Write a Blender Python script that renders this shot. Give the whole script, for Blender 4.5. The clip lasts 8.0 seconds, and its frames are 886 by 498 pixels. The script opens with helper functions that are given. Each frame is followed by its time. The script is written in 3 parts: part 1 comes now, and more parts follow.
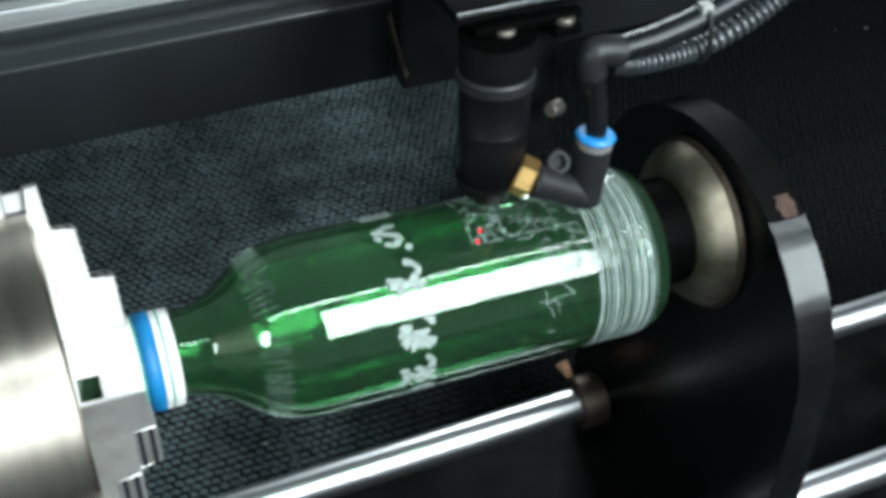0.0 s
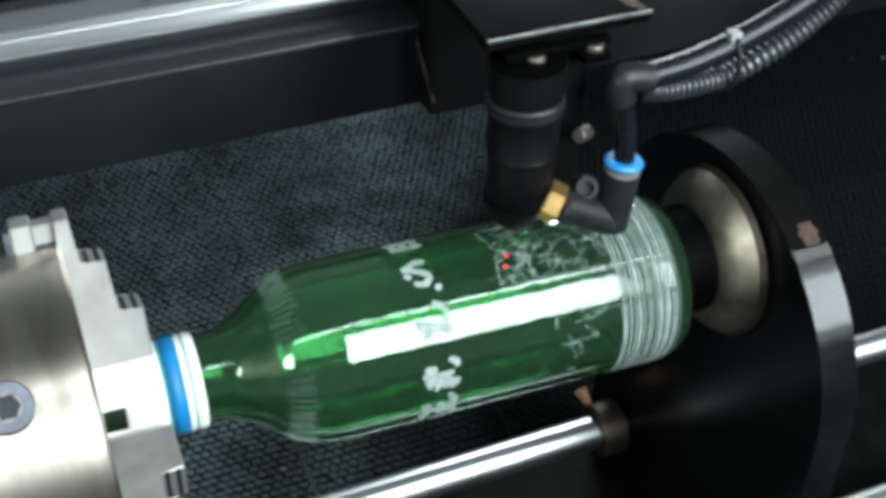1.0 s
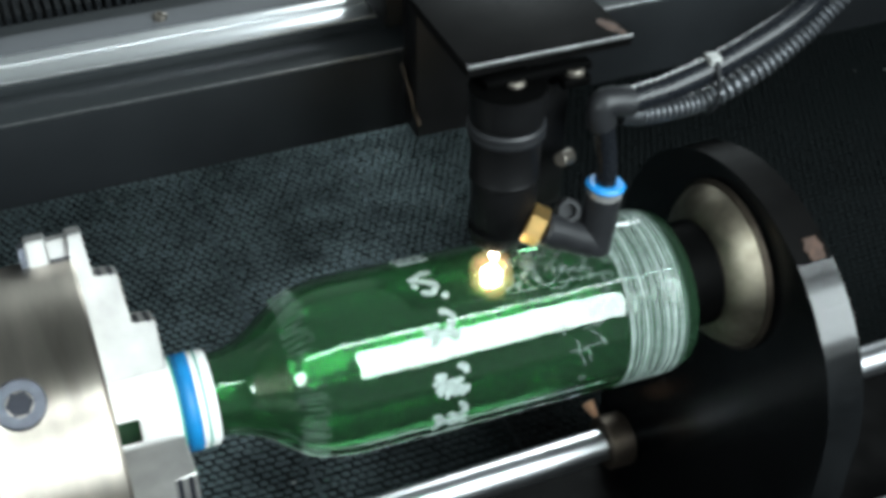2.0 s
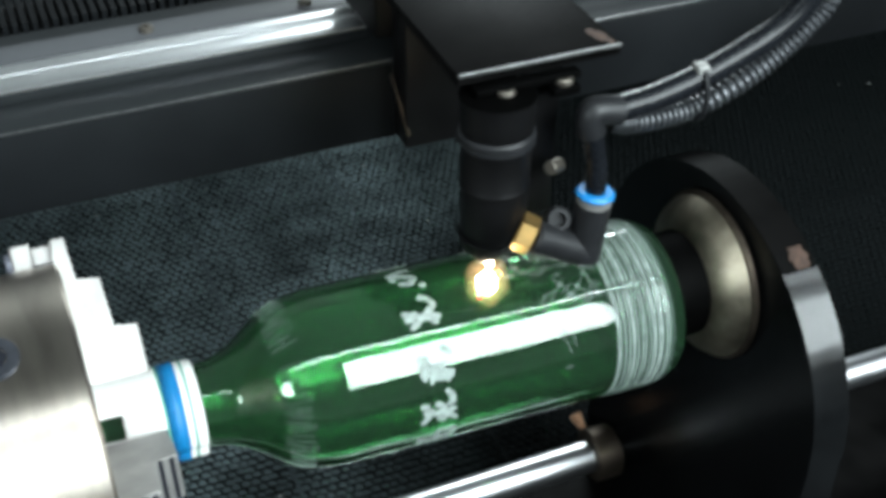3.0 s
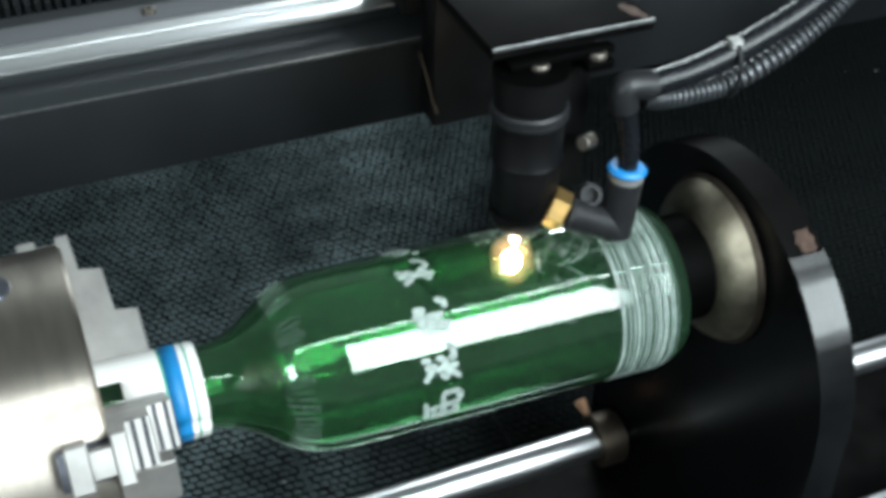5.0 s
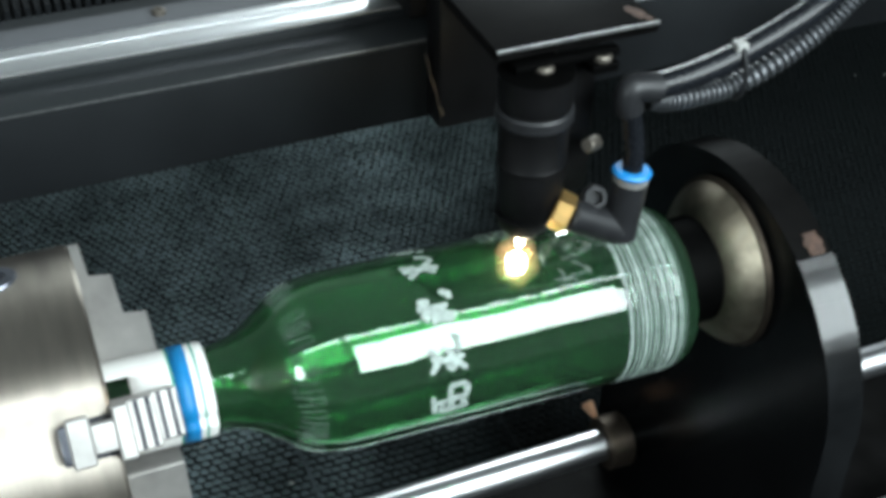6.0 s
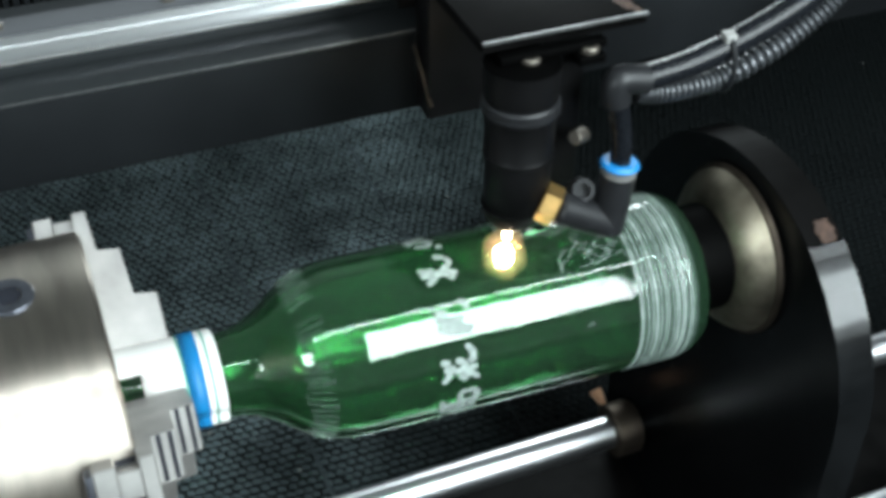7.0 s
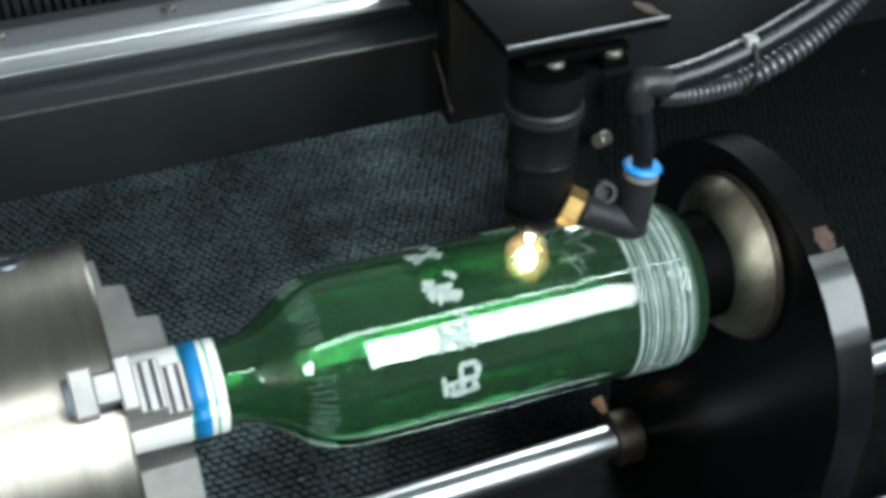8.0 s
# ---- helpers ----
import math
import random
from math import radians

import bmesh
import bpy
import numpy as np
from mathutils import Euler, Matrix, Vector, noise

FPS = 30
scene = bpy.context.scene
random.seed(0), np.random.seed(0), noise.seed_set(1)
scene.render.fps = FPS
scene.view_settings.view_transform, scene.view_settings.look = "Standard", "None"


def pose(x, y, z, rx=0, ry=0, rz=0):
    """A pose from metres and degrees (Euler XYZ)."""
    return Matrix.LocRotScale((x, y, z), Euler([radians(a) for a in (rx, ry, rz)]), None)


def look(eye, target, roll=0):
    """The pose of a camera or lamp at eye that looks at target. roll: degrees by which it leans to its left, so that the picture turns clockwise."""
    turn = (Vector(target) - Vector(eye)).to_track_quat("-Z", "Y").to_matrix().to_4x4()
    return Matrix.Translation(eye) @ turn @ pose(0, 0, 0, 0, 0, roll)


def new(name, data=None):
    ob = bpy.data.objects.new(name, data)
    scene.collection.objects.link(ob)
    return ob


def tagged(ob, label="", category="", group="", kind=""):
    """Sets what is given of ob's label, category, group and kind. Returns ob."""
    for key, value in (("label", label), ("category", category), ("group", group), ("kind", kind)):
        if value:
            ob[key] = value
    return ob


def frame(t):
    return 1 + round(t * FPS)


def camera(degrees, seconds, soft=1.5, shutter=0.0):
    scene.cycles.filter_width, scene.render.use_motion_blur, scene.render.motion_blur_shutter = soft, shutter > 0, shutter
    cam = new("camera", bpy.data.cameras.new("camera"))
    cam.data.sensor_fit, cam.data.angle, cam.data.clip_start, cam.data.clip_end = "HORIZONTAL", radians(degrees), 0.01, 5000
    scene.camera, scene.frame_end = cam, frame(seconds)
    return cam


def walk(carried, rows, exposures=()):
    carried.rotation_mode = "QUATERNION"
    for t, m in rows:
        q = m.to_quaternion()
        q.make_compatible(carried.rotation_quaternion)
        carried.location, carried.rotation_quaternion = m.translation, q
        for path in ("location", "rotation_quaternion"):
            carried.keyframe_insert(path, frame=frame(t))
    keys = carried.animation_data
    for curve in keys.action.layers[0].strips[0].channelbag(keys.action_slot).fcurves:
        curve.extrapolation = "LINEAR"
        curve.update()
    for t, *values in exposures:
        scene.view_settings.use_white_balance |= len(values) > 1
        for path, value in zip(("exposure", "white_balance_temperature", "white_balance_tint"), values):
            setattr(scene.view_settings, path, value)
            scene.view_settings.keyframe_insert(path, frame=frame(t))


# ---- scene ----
cam = camera(39.2, 8.0, soft=4.5)


def view(x, y, z, turn, tilt, roll):
    """A camera at x, y, z that looks turn degrees to the right of +y and tilt degrees down."""
    return pose(x, y, z, 90 - tilt, 0, -turn) @ pose(0, 0, 0, 0, 0, roll)


PATH = [
    (0, -0.0014, -0.3204, 0.3154, 23.403, 40.198, 1.022),
    (0.5, -0.0034, -0.3185, 0.3190, 24.068, 38.839, 1.266),
    (1, -0.0062, -0.3203, 0.3157, 22.721, 38.923, 0.948),
    (1.5, -0.0073, -0.3199, 0.3169, 24.103, 39.048, 1.841),
    (2, -0.0091, -0.3220, 0.3209, 22.485, 38.457, 0.453),
    (2.2, -0.0093, -0.3224, 0.3206, 22.712, 38.109, 0.625),
    (3.3, -0.0102, -0.3249, 0.3188, 23.244, 37.305, 0.655),
    (3.5, -0.0102, -0.3253, 0.3185, 23.082, 37.022, 0.732),
    (4, -0.0097, -0.3264, 0.3161, 23.327, 36.987, 0.656),
    (4.5, -0.0094, -0.3236, 0.3153, 22.628, 37.692, 0.482),
    (4.7, -0.0094, -0.3238, 0.3152, 22.979, 38.042, 0.683),
    (5.8, -0.0097, -0.3248, 0.3148, 22.627, 38.003, 0.662),
    (6, -0.0097, -0.3250, 0.3147, 22.484, 37.891, 0.594),
    (6.5, -0.0111, -0.3244, 0.3151, 22.418, 37.876, 0.511),
    (7, -0.0118, -0.3234, 0.3139, 22.295, 38.464, 0.533),
    (7.5, -0.0100, -0.3264, 0.3114, 21.677, 38.146, 0.059),
    (8, -0.0111, -0.3253, 0.3144, 22.059, 37.999, 0.183),
]
walk(cam, [(t, view(*row)) for t, *row in PATH])

# ---- world and light ----
world = bpy.data.worlds.new("workshop")
scene.world = world
world.use_nodes = True
world.node_tree.nodes["Background"].inputs[0].default_value = (0.75, 0.85, 1.0, 1)
world.node_tree.nodes["Background"].inputs[1].default_value = 0.05
scene.view_settings.exposure = 0.0


def area_lamp(name, place, target, sx, sy, watts, colour):
    data = bpy.data.lights.new(name, "AREA")
    data.shape, data.size, data.size_y, data.energy, data.color = "RECTANGLE", sx, sy, watts, colour
    lamp = new(name, data)
    lamp.matrix_world = look(place, target)
    return lamp


# wide luminaires in a row before the open front of the machine, a long narrow tube above them, a small one behind
COOL = (0.85, 0.97, 1.0)
area_lamp("front_luminaire", (0.472, -0.85, 0.62), (0.472, 0, 0), 0.53, 0.62, 21.5, COOL)
area_lamp("front_luminaire", (1.000, -0.85, 0.62), (1.000, 0, 0), 0.30, 0.62, 11.5, COOL)
area_lamp("front_luminaire", (-1.20, -0.85, 0.62), (-1.20, 0, 0), 0.45, 0.40, 15, COOL)
area_lamp("tube_lamp", (0.15, -0.47, 0.97), (0.15, 0, 0), 1.9, 0.028, 6.0, COOL)
area_lamp("rear_luminaire", (0.72, 1.15, 0.54), (0.44, 0.13, 0.07), 0.40, 0.16, 9.5, COOL)


# ---- materials ----
def material(name, colour, rough=0.5, metal=0.0, vary=0.25, scale=60.0, bump=0.05, fine=900.0, stretch=(1, 1, 1), **more):
    """A surface with variation at two scales: blotches of a given scale and fine grain with relief."""
    mat = bpy.data.materials.new(name)
    mat.use_nodes = True
    nt = mat.node_tree
    n, link = nt.nodes, nt.links.new
    bsdf = n["Principled BSDF"]
    bsdf.inputs["Metallic"].default_value = metal
    for key, value in more.items():
        bsdf.inputs[key.replace("_", " ")].default_value = value
    co = n.new("ShaderNodeTexCoord")
    mp = n.new("ShaderNodeMapping")
    mp.inputs["Scale"].default_value = stretch
    link(co.outputs["Object"], mp.inputs["Vector"])
    big, small = n.new("ShaderNodeTexNoise"), n.new("ShaderNodeTexNoise")
    big.inputs["Scale"].default_value, big.inputs["Detail"].default_value = scale, 5
    small.inputs["Scale"].default_value, small.inputs["Detail"].default_value = fine, 3
    link(mp.outputs[0], big.inputs["Vector"]), link(mp.outputs[0], small.inputs["Vector"])
    ramp = n.new("ShaderNodeValToRGB")
    ramp.color_ramp.elements[0].position, ramp.color_ramp.elements[1].position = 0.3, 0.7
    ramp.color_ramp.elements[0].color = (*[c * (1 - vary) for c in colour], 1)
    ramp.color_ramp.elements[1].color = (*[min(1, c * (1 + vary)) for c in colour], 1)
    link(big.outputs["Fac"], ramp.inputs[0]), link(ramp.outputs[0], bsdf.inputs["Base Color"])
    rr = n.new("ShaderNodeMapRange")
    rr.inputs["To Min"].default_value, rr.inputs["To Max"].default_value = rough * 0.8, min(1, rough * 1.2)
    link(small.outputs["Fac"], rr.inputs["Value"]), link(rr.outputs[0], bsdf.inputs["Roughness"])
    if bump:
        bp = n.new("ShaderNodeBump")
        bp.inputs["Strength"].default_value, bp.inputs["Distance"].default_value = bump, 0.001
        link(small.outputs["Fac"], bp.inputs["Height"]), link(bp.outputs[0], bsdf.inputs["Normal"])
    return mat


def turned_grain(mat):
    """Lets the grain of a metal run round the X axis, so that its gloss spreads along the axis."""
    lay = mat.node_tree.nodes.new("ShaderNodeTangent")
    lay.direction_type, lay.axis = "RADIAL", "X"
    mat.node_tree.links.new(lay.outputs[0], mat.node_tree.nodes["Principled BSDF"].inputs["Tangent"])
    return mat


def see_through(mat, share):
    """Lets a share of the light pass straight through a material."""
    nt = mat.node_tree
    out, bsdf = nt.nodes["Material Output"], nt.nodes["Principled BSDF"]
    mix, clear = nt.nodes.new("ShaderNodeMixShader"), nt.nodes.new("ShaderNodeBsdfTransparent")
    mix.inputs[0].default_value = share
    nt.links.new(bsdf.outputs[0], mix.inputs[1]), nt.links.new(clear.outputs[0], mix.inputs[2])
    nt.links.new(mix.outputs[0], out.inputs["Surface"])
    return mat


def glowing(name, colour, strength):
    mat = bpy.data.materials.new(name)
    mat.use_nodes = True
    bsdf = mat.node_tree.nodes["Principled BSDF"]
    bsdf.inputs["Base Color"].default_value = (*colour, 1)
    bsdf.inputs["Emission Color"].default_value, bsdf.inputs["Emission Strength"].default_value = (*colour, 1), strength
    return mat


STEEL = turned_grain(material("machined steel", (0.45, 0.405, 0.35), 0.37, 1.0, 0.28, 16, 0.02, 700, (5, 1, 1), Anisotropic=0.7, Anisotropic_Rotation=0.25))
JAW = material("ground jaw steel", (0.41, 0.40, 0.385), 0.46, 0.72, 0.22, 60, 0.03, 600)
CHROME = material("chromed rod", (0.60, 0.61, 0.63), 0.34, 1.0, 0.05, 40, 0.004, 800, (0.3, 1, 1))
ALU = turned_grain(material("ground rail steel", (0.88, 0.90, 0.92), 0.33, 1.0, 0.12, 50, 0.01, 600, (0.1, 1, 1), Anisotropic=0.55, Anisotropic_Rotation=0.25))
TARNISH = turned_grain(material("tarnished turned steel", (0.32, 0.285, 0.22), 0.50, 1.0, 0.50, 70, 0.12, 400, Anisotropic=0.4, Anisotropic_Rotation=0.25))
BRONZE = material("dull bronze", (0.075, 0.060, 0.047), 0.5, 0.9, 0.4, 90, 0.05, 500)
BRASS = material("brass", (0.78, 0.50, 0.19), 0.38, 1.0, 0.15, 200, 0.02)
COPPER = material("copper clip", (0.62, 0.36, 0.22), 0.45, 0.8, 0.2, 200, 0.02)
BLACK = material("black anodised metal", (0.0045, 0.0045, 0.0048), 0.42, 0.0, 0.35, 60, 0.03, Specular_IOR_Level=0.13)
PAINT = material("black gloss paint", (0.0040, 0.0044, 0.0048), 0.25, 0.0, 0.3, 25, 0.004, 300, Specular_IOR_Level=0.22)
PLATE = material("smudged black plate", (0.0035, 0.0034, 0.0034), 0.5, 0.0, 0.6, 40, 0.03, 300, Specular_IOR_Level=0.02)
RUST = material("brown rust", (0.050, 0.026, 0.017), 0.8, 0.0, 0.5, 400, 0.3, 1500)
CASE = material("dark casing paint", (0.014, 0.017, 0.019), 0.6, 0.0, 0.3, 12, 0.05, 300)
BEAM = material("dark anodised beam", (0.017, 0.0195, 0.021), 0.34, 0.0, 0.25, 20, 0.03, 500, (0.2, 1, 1), Specular_IOR_Level=0.45)
STRIP = material("grey strip paint", (0.085, 0.088, 0.095), 0.40, 0.0, 0.25, 20, 0.03, 500, (0.2, 1, 1))
COVER = material("matt black cover", (0.0070, 0.0080, 0.0090), 0.5, 0.0, 0.4, 12, 0.03, 300, Specular_IOR_Level=0.12)
PLASTIC = material("black fitting plastic", (0.013, 0.0135, 0.015), 0.42, 0.0, 0.2, 150, 0.03, Specular_IOR_Level=0.32)
HOSE = material("black polyurethane hose", (0.007, 0.008, 0.010), 0.27, 0.0, 0.2, 120, 0.02, Specular_IOR_Level=0.24)
CONDUIT = material("dark corrugated conduit", (0.06, 0.064, 0.07), 0.34, 0.4, 0.2, 120, 0.03)
BLUE = material("blue release ring", (0.01, 0.20, 0.52), 0.4, 0.0, 0.12, 200, 0.02)
BAND = material("blue printed band", (0.002, 0.17, 0.42), 0.5, 0.0, 0.12, 200, 0.05)
TIE = material("pale nylon", (0.28, 0.28, 0.27), 0.5, 0.0, 0.2, 200, 0.05)
RUBBER = material("black rubber", (0.0009, 0.0009, 0.0009), 0.6, 0.0, 0.3, 150, 0.05, Specular_IOR_Level=0.025)
def mat_material(name, paler, darker):
    """Mat rubber whose colour turns darker away from the chuck, in an uneven line."""
    mat = material(name, paler, 0.8, 0.0, 0.5, 22, 0.3, 700, Specular_IOR_Level=0.06)
    n, link = mat.node_tree.nodes, mat.node_tree.links.new
    bsdf = n["Principled BSDF"]
    flecks = bsdf.inputs["Base Color"].links[0].from_socket
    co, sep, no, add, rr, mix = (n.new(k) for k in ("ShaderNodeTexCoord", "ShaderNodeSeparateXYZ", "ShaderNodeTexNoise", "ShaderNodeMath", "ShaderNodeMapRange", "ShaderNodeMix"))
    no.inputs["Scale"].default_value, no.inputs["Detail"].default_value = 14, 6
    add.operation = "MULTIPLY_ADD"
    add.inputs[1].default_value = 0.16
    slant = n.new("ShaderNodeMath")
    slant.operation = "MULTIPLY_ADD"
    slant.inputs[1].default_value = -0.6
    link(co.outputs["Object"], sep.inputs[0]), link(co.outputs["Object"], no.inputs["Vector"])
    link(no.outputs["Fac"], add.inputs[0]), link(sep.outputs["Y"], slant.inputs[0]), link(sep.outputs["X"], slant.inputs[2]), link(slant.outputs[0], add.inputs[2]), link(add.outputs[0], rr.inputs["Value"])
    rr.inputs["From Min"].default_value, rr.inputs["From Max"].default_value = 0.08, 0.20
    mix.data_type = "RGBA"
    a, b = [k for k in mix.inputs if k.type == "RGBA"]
    link(flecks, a)
    b.default_value = (*darker, 1)
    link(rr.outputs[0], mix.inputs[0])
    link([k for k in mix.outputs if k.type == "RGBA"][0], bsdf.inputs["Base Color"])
    return mat


MAT = mat_material("ribbed mat rubber", (0.074, 0.096, 0.101), (0.0046, 0.0061, 0.0064))
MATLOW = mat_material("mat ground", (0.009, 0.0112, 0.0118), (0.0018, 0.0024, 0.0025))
RIM = material("worn satin rim", (0.005, 0.0055, 0.006), 0.20, 0.0, 0.5, 40, 0.05, 400, Specular_IOR_Level=0.42)
WORN_GLINT = material("worn edge and edge glint metal", (0.26, 0.265, 0.265), 0.4, 0.9, 0.3, 250, 0.03)
SEAM = mat_material("worn mat seam", (0.060, 0.076, 0.082), (0.0035, 0.0045, 0.0048))
SILVER = material("zinc screw", (0.20, 0.18, 0.155), 0.5, 1.0, 0.1, 300, 0.02)
# dark colour that stands for the shade inside slots and sockets
DARKHOLE = material("recess shade", (0.02, 0.022, 0.03), 0.4, 0.3, 0.3, 200, 0.05)
PLUG = material("blued socket plug", (0.16, 0.17, 0.20), 0.35, 0.9, 0.2, 200, 0.05)
WALL = material("grey workshop wall", (0.48, 0.49, 0.49), 0.8, 0.0, 0.15, 3, 0.05, 120)
DUST = material("glass dust", (0.16, 0.17, 0.16), 0.8, 0.0, 0.2, 300, 0.1)
FROST = see_through(material("laser frosted glass", (0.38, 0.45, 0.42), 0.75, 0.0, 0.35, 400, 0.3, 2500), 0.30)
HAZE = see_through(material("ground glass haze", (0.32, 0.45, 0.40), 0.7, 0.0, 0.5, 250, 0.3, 2500), 0.89)
SCRATCH = see_through(material("fine engraved line", (0.36, 0.46, 0.42), 0.75, 0.0, 0.4, 400, 0.3, 2500), 0.58)
EMBOSS = see_through(material("rubbed raised glass", (0.38, 0.50, 0.44), 0.16, 0.0, 0.5, 300, 0.2, 2000), 0.90)
SPARK = glowing("plasma core", (1.0, 0.86, 0.60), 60)
SPARKLET = glowing("hot glass dust", (1.0, 0.55, 0.18), 14)
def glare_material():
    """Lens glare as a surface: mostly clear, with a faint uneven warm glow."""
    mat = bpy.data.materials.new("lens glare")
    mat.use_nodes = True
    n, link = mat.node_tree.nodes, mat.node_tree.links.new
    clear, glow, add, no, co, mul = (n.new(k) for k in ("ShaderNodeBsdfTransparent", "ShaderNodeEmission", "ShaderNodeAddShader", "ShaderNodeTexNoise", "ShaderNodeTexCoord", "ShaderNodeMath"))
    no.inputs["Scale"].default_value = 400
    mul.operation = "MULTIPLY"
    mul.inputs[1].default_value = 0.22
    glow.inputs["Color"].default_value = (1.0, 0.66, 0.30, 1)
    link(co.outputs["Object"], no.inputs["Vector"]), link(no.outputs["Fac"], mul.inputs[0]), link(mul.outputs[0], glow.inputs["Strength"])
    link(clear.outputs[0], add.inputs[0]), link(glow.outputs[0], add.inputs[1]), link(add.outputs[0], n["Material Output"].inputs["Surface"])
    return mat


GLARE = glare_material()
REDDOT = glowing("red aiming light", (1.0, 0.015, 0.03), 1.6)


def glass_material():
    mat = bpy.data.materials.new("green bottle glass")
    mat.use_nodes = True
    bsdf = mat.node_tree.nodes["Principled BSDF"]
    bsdf.inputs["Base Color"].default_value = (0.26, 0.62, 0.33, 1)
    bsdf.inputs["Transmission Weight"].default_value = 0.97
    bsdf.inputs["IOR"].default_value = 1.53
    bsdf.inputs["Coat Roughness"].default_value = 0.05
    n, link = mat.node_tree.nodes, mat.node_tree.links.new
    co, no, rr, bp = (n.new(k) for k in ("ShaderNodeTexCoord", "ShaderNodeTexNoise", "ShaderNodeMapRange", "ShaderNodeBump"))
    no.inputs["Scale"].default_value = 70
    link(co.outputs["Object"], no.inputs["Vector"]), link(no.outputs["Fac"], rr.inputs["Value"])
    rr.inputs["To Min"].default_value, rr.inputs["To Max"].default_value = 0.0, 0.06
    # the band near the base is ground rough
    sep, past, short, band, rough, coat = (n.new(k) for k in ("ShaderNodeSeparateXYZ", "ShaderNodeMath", "ShaderNodeMath", "ShaderNodeMath", "ShaderNodeMath", "ShaderNodeMath"))
    link(co.outputs["Object"], sep.inputs[0])
    past.operation, short.operation, band.operation, rough.operation, coat.operation = "GREATER_THAN", "LESS_THAN", "MULTIPLY", "MULTIPLY_ADD", "MULTIPLY_ADD"
    past.inputs[1].default_value, short.inputs[1].default_value = 0.1868, 0.2115
    link(sep.outputs["X"], past.inputs[0]), link(sep.outputs["X"], short.inputs[0])
    link(past.outputs[0], band.inputs[0]), link(short.outputs[0], band.inputs[1])
    rough.inputs[1].default_value, coat.inputs[1].default_value, coat.inputs[2].default_value = 0.07, -0.2, 0.25
    link(band.outputs[0], rough.inputs[0]), link(rr.outputs[0], rough.inputs[2]), link(rough.outputs[0], bsdf.inputs["Roughness"])
    link(band.outputs[0], coat.inputs[0]), link(coat.outputs[0], bsdf.inputs["Coat Weight"])
    bp.inputs["Strength"].default_value, bp.inputs["Distance"].default_value = 0.18, 0.001
    link(no.outputs["Fac"], bp.inputs["Height"]), link(bp.outputs[0], bsdf.inputs["Normal"])
    return mat


GLASS = glass_material()


def sleeve_material():
    """White paper with thin printed green lines across its length."""
    mat = material("printed paper", (0.82, 0.82, 0.80), 0.6, 0.0, 0.06, 80, 0.1, 900)
    n, link = mat.node_tree.nodes, mat.node_tree.links.new
    bsdf = n["Principled BSDF"]
    co, sep, rr, ramp = (n.new(k) for k in ("ShaderNodeTexCoord", "ShaderNodeSeparateXYZ", "ShaderNodeMapRange", "ShaderNodeValToRGB"))
    link(co.outputs["Object"], sep.inputs[0]), link(sep.outputs["X"], rr.inputs["Value"])
    rr.inputs["From Min"].default_value, rr.inputs["From Max"].default_value = 0.016, 0.037
    ramp.color_ramp.interpolation = "CONSTANT"
    white, green = (0.80, 0.80, 0.78, 1), (0.03, 0.30, 0.22, 1)
    stops = [(0, white), (0.30, green), (0.34, white), (0.72, green), (0.76, white)]
    ramp.color_ramp.elements[0].color = white
    ramp.color_ramp.elements[1].position, ramp.color_ramp.elements[1].color = stops[1]
    for at, c in stops[2:]:
        ramp.color_ramp.elements.new(at).color = c
    link(rr.outputs[0], ramp.inputs[0]), link(ramp.outputs[0], bsdf.inputs["Base Color"])
    return mat


PAPER = sleeve_material()


# ---- mesh helpers ----
def part(name, bm, mat, parent=None, label="", smooth=True):
    """Links a bmesh as one mesh object under a thing."""
    data = bpy.data.meshes.new(name)
    bmesh.ops.recalc_face_normals(bm, faces=bm.faces)
    bm.to_mesh(data)
    bm.free()
    data.materials.append(mat)
    if smooth:
        data.shade_smooth()
        data.set_sharp_from_angle(angle=radians(35))
    ob = new(name, data)
    ob.parent = parent
    return tagged(ob, label) if label else ob


def thing(name, label, category, group="", kind=""):
    return tagged(new(name), label, category, group, kind)


def box(x0, x1, y0, y1, z0, z1, bevel=0.0, bm=None, segments=2):
    part_bm = bmesh.new()
    bmesh.ops.create_cube(part_bm, size=1.0)
    for v in part_bm.verts:
        v.co = Vector((x0 + (v.co.x + 0.5) * (x1 - x0), y0 + (v.co.y + 0.5) * (y1 - y0), z0 + (v.co.z + 0.5) * (z1 - z0)))
    if bevel:
        bmesh.ops.bevel(part_bm, geom=part_bm.edges[:], offset=bevel, segments=segments, profile=0.5, affect="EDGES")
    return merged(bm, part_bm)


def merged(bm, extra, m=None):
    """Adds extra to bm (or returns it alone), moved by m."""
    if m is not None:
        bmesh.ops.transform(extra, matrix=m, verts=extra.verts)
    if bm is None:
        return extra
    data = bpy.data.meshes.new("join")
    extra.to_mesh(data)
    extra.free()
    bm.from_mesh(data)
    bpy.data.meshes.remove(data)
    return bm


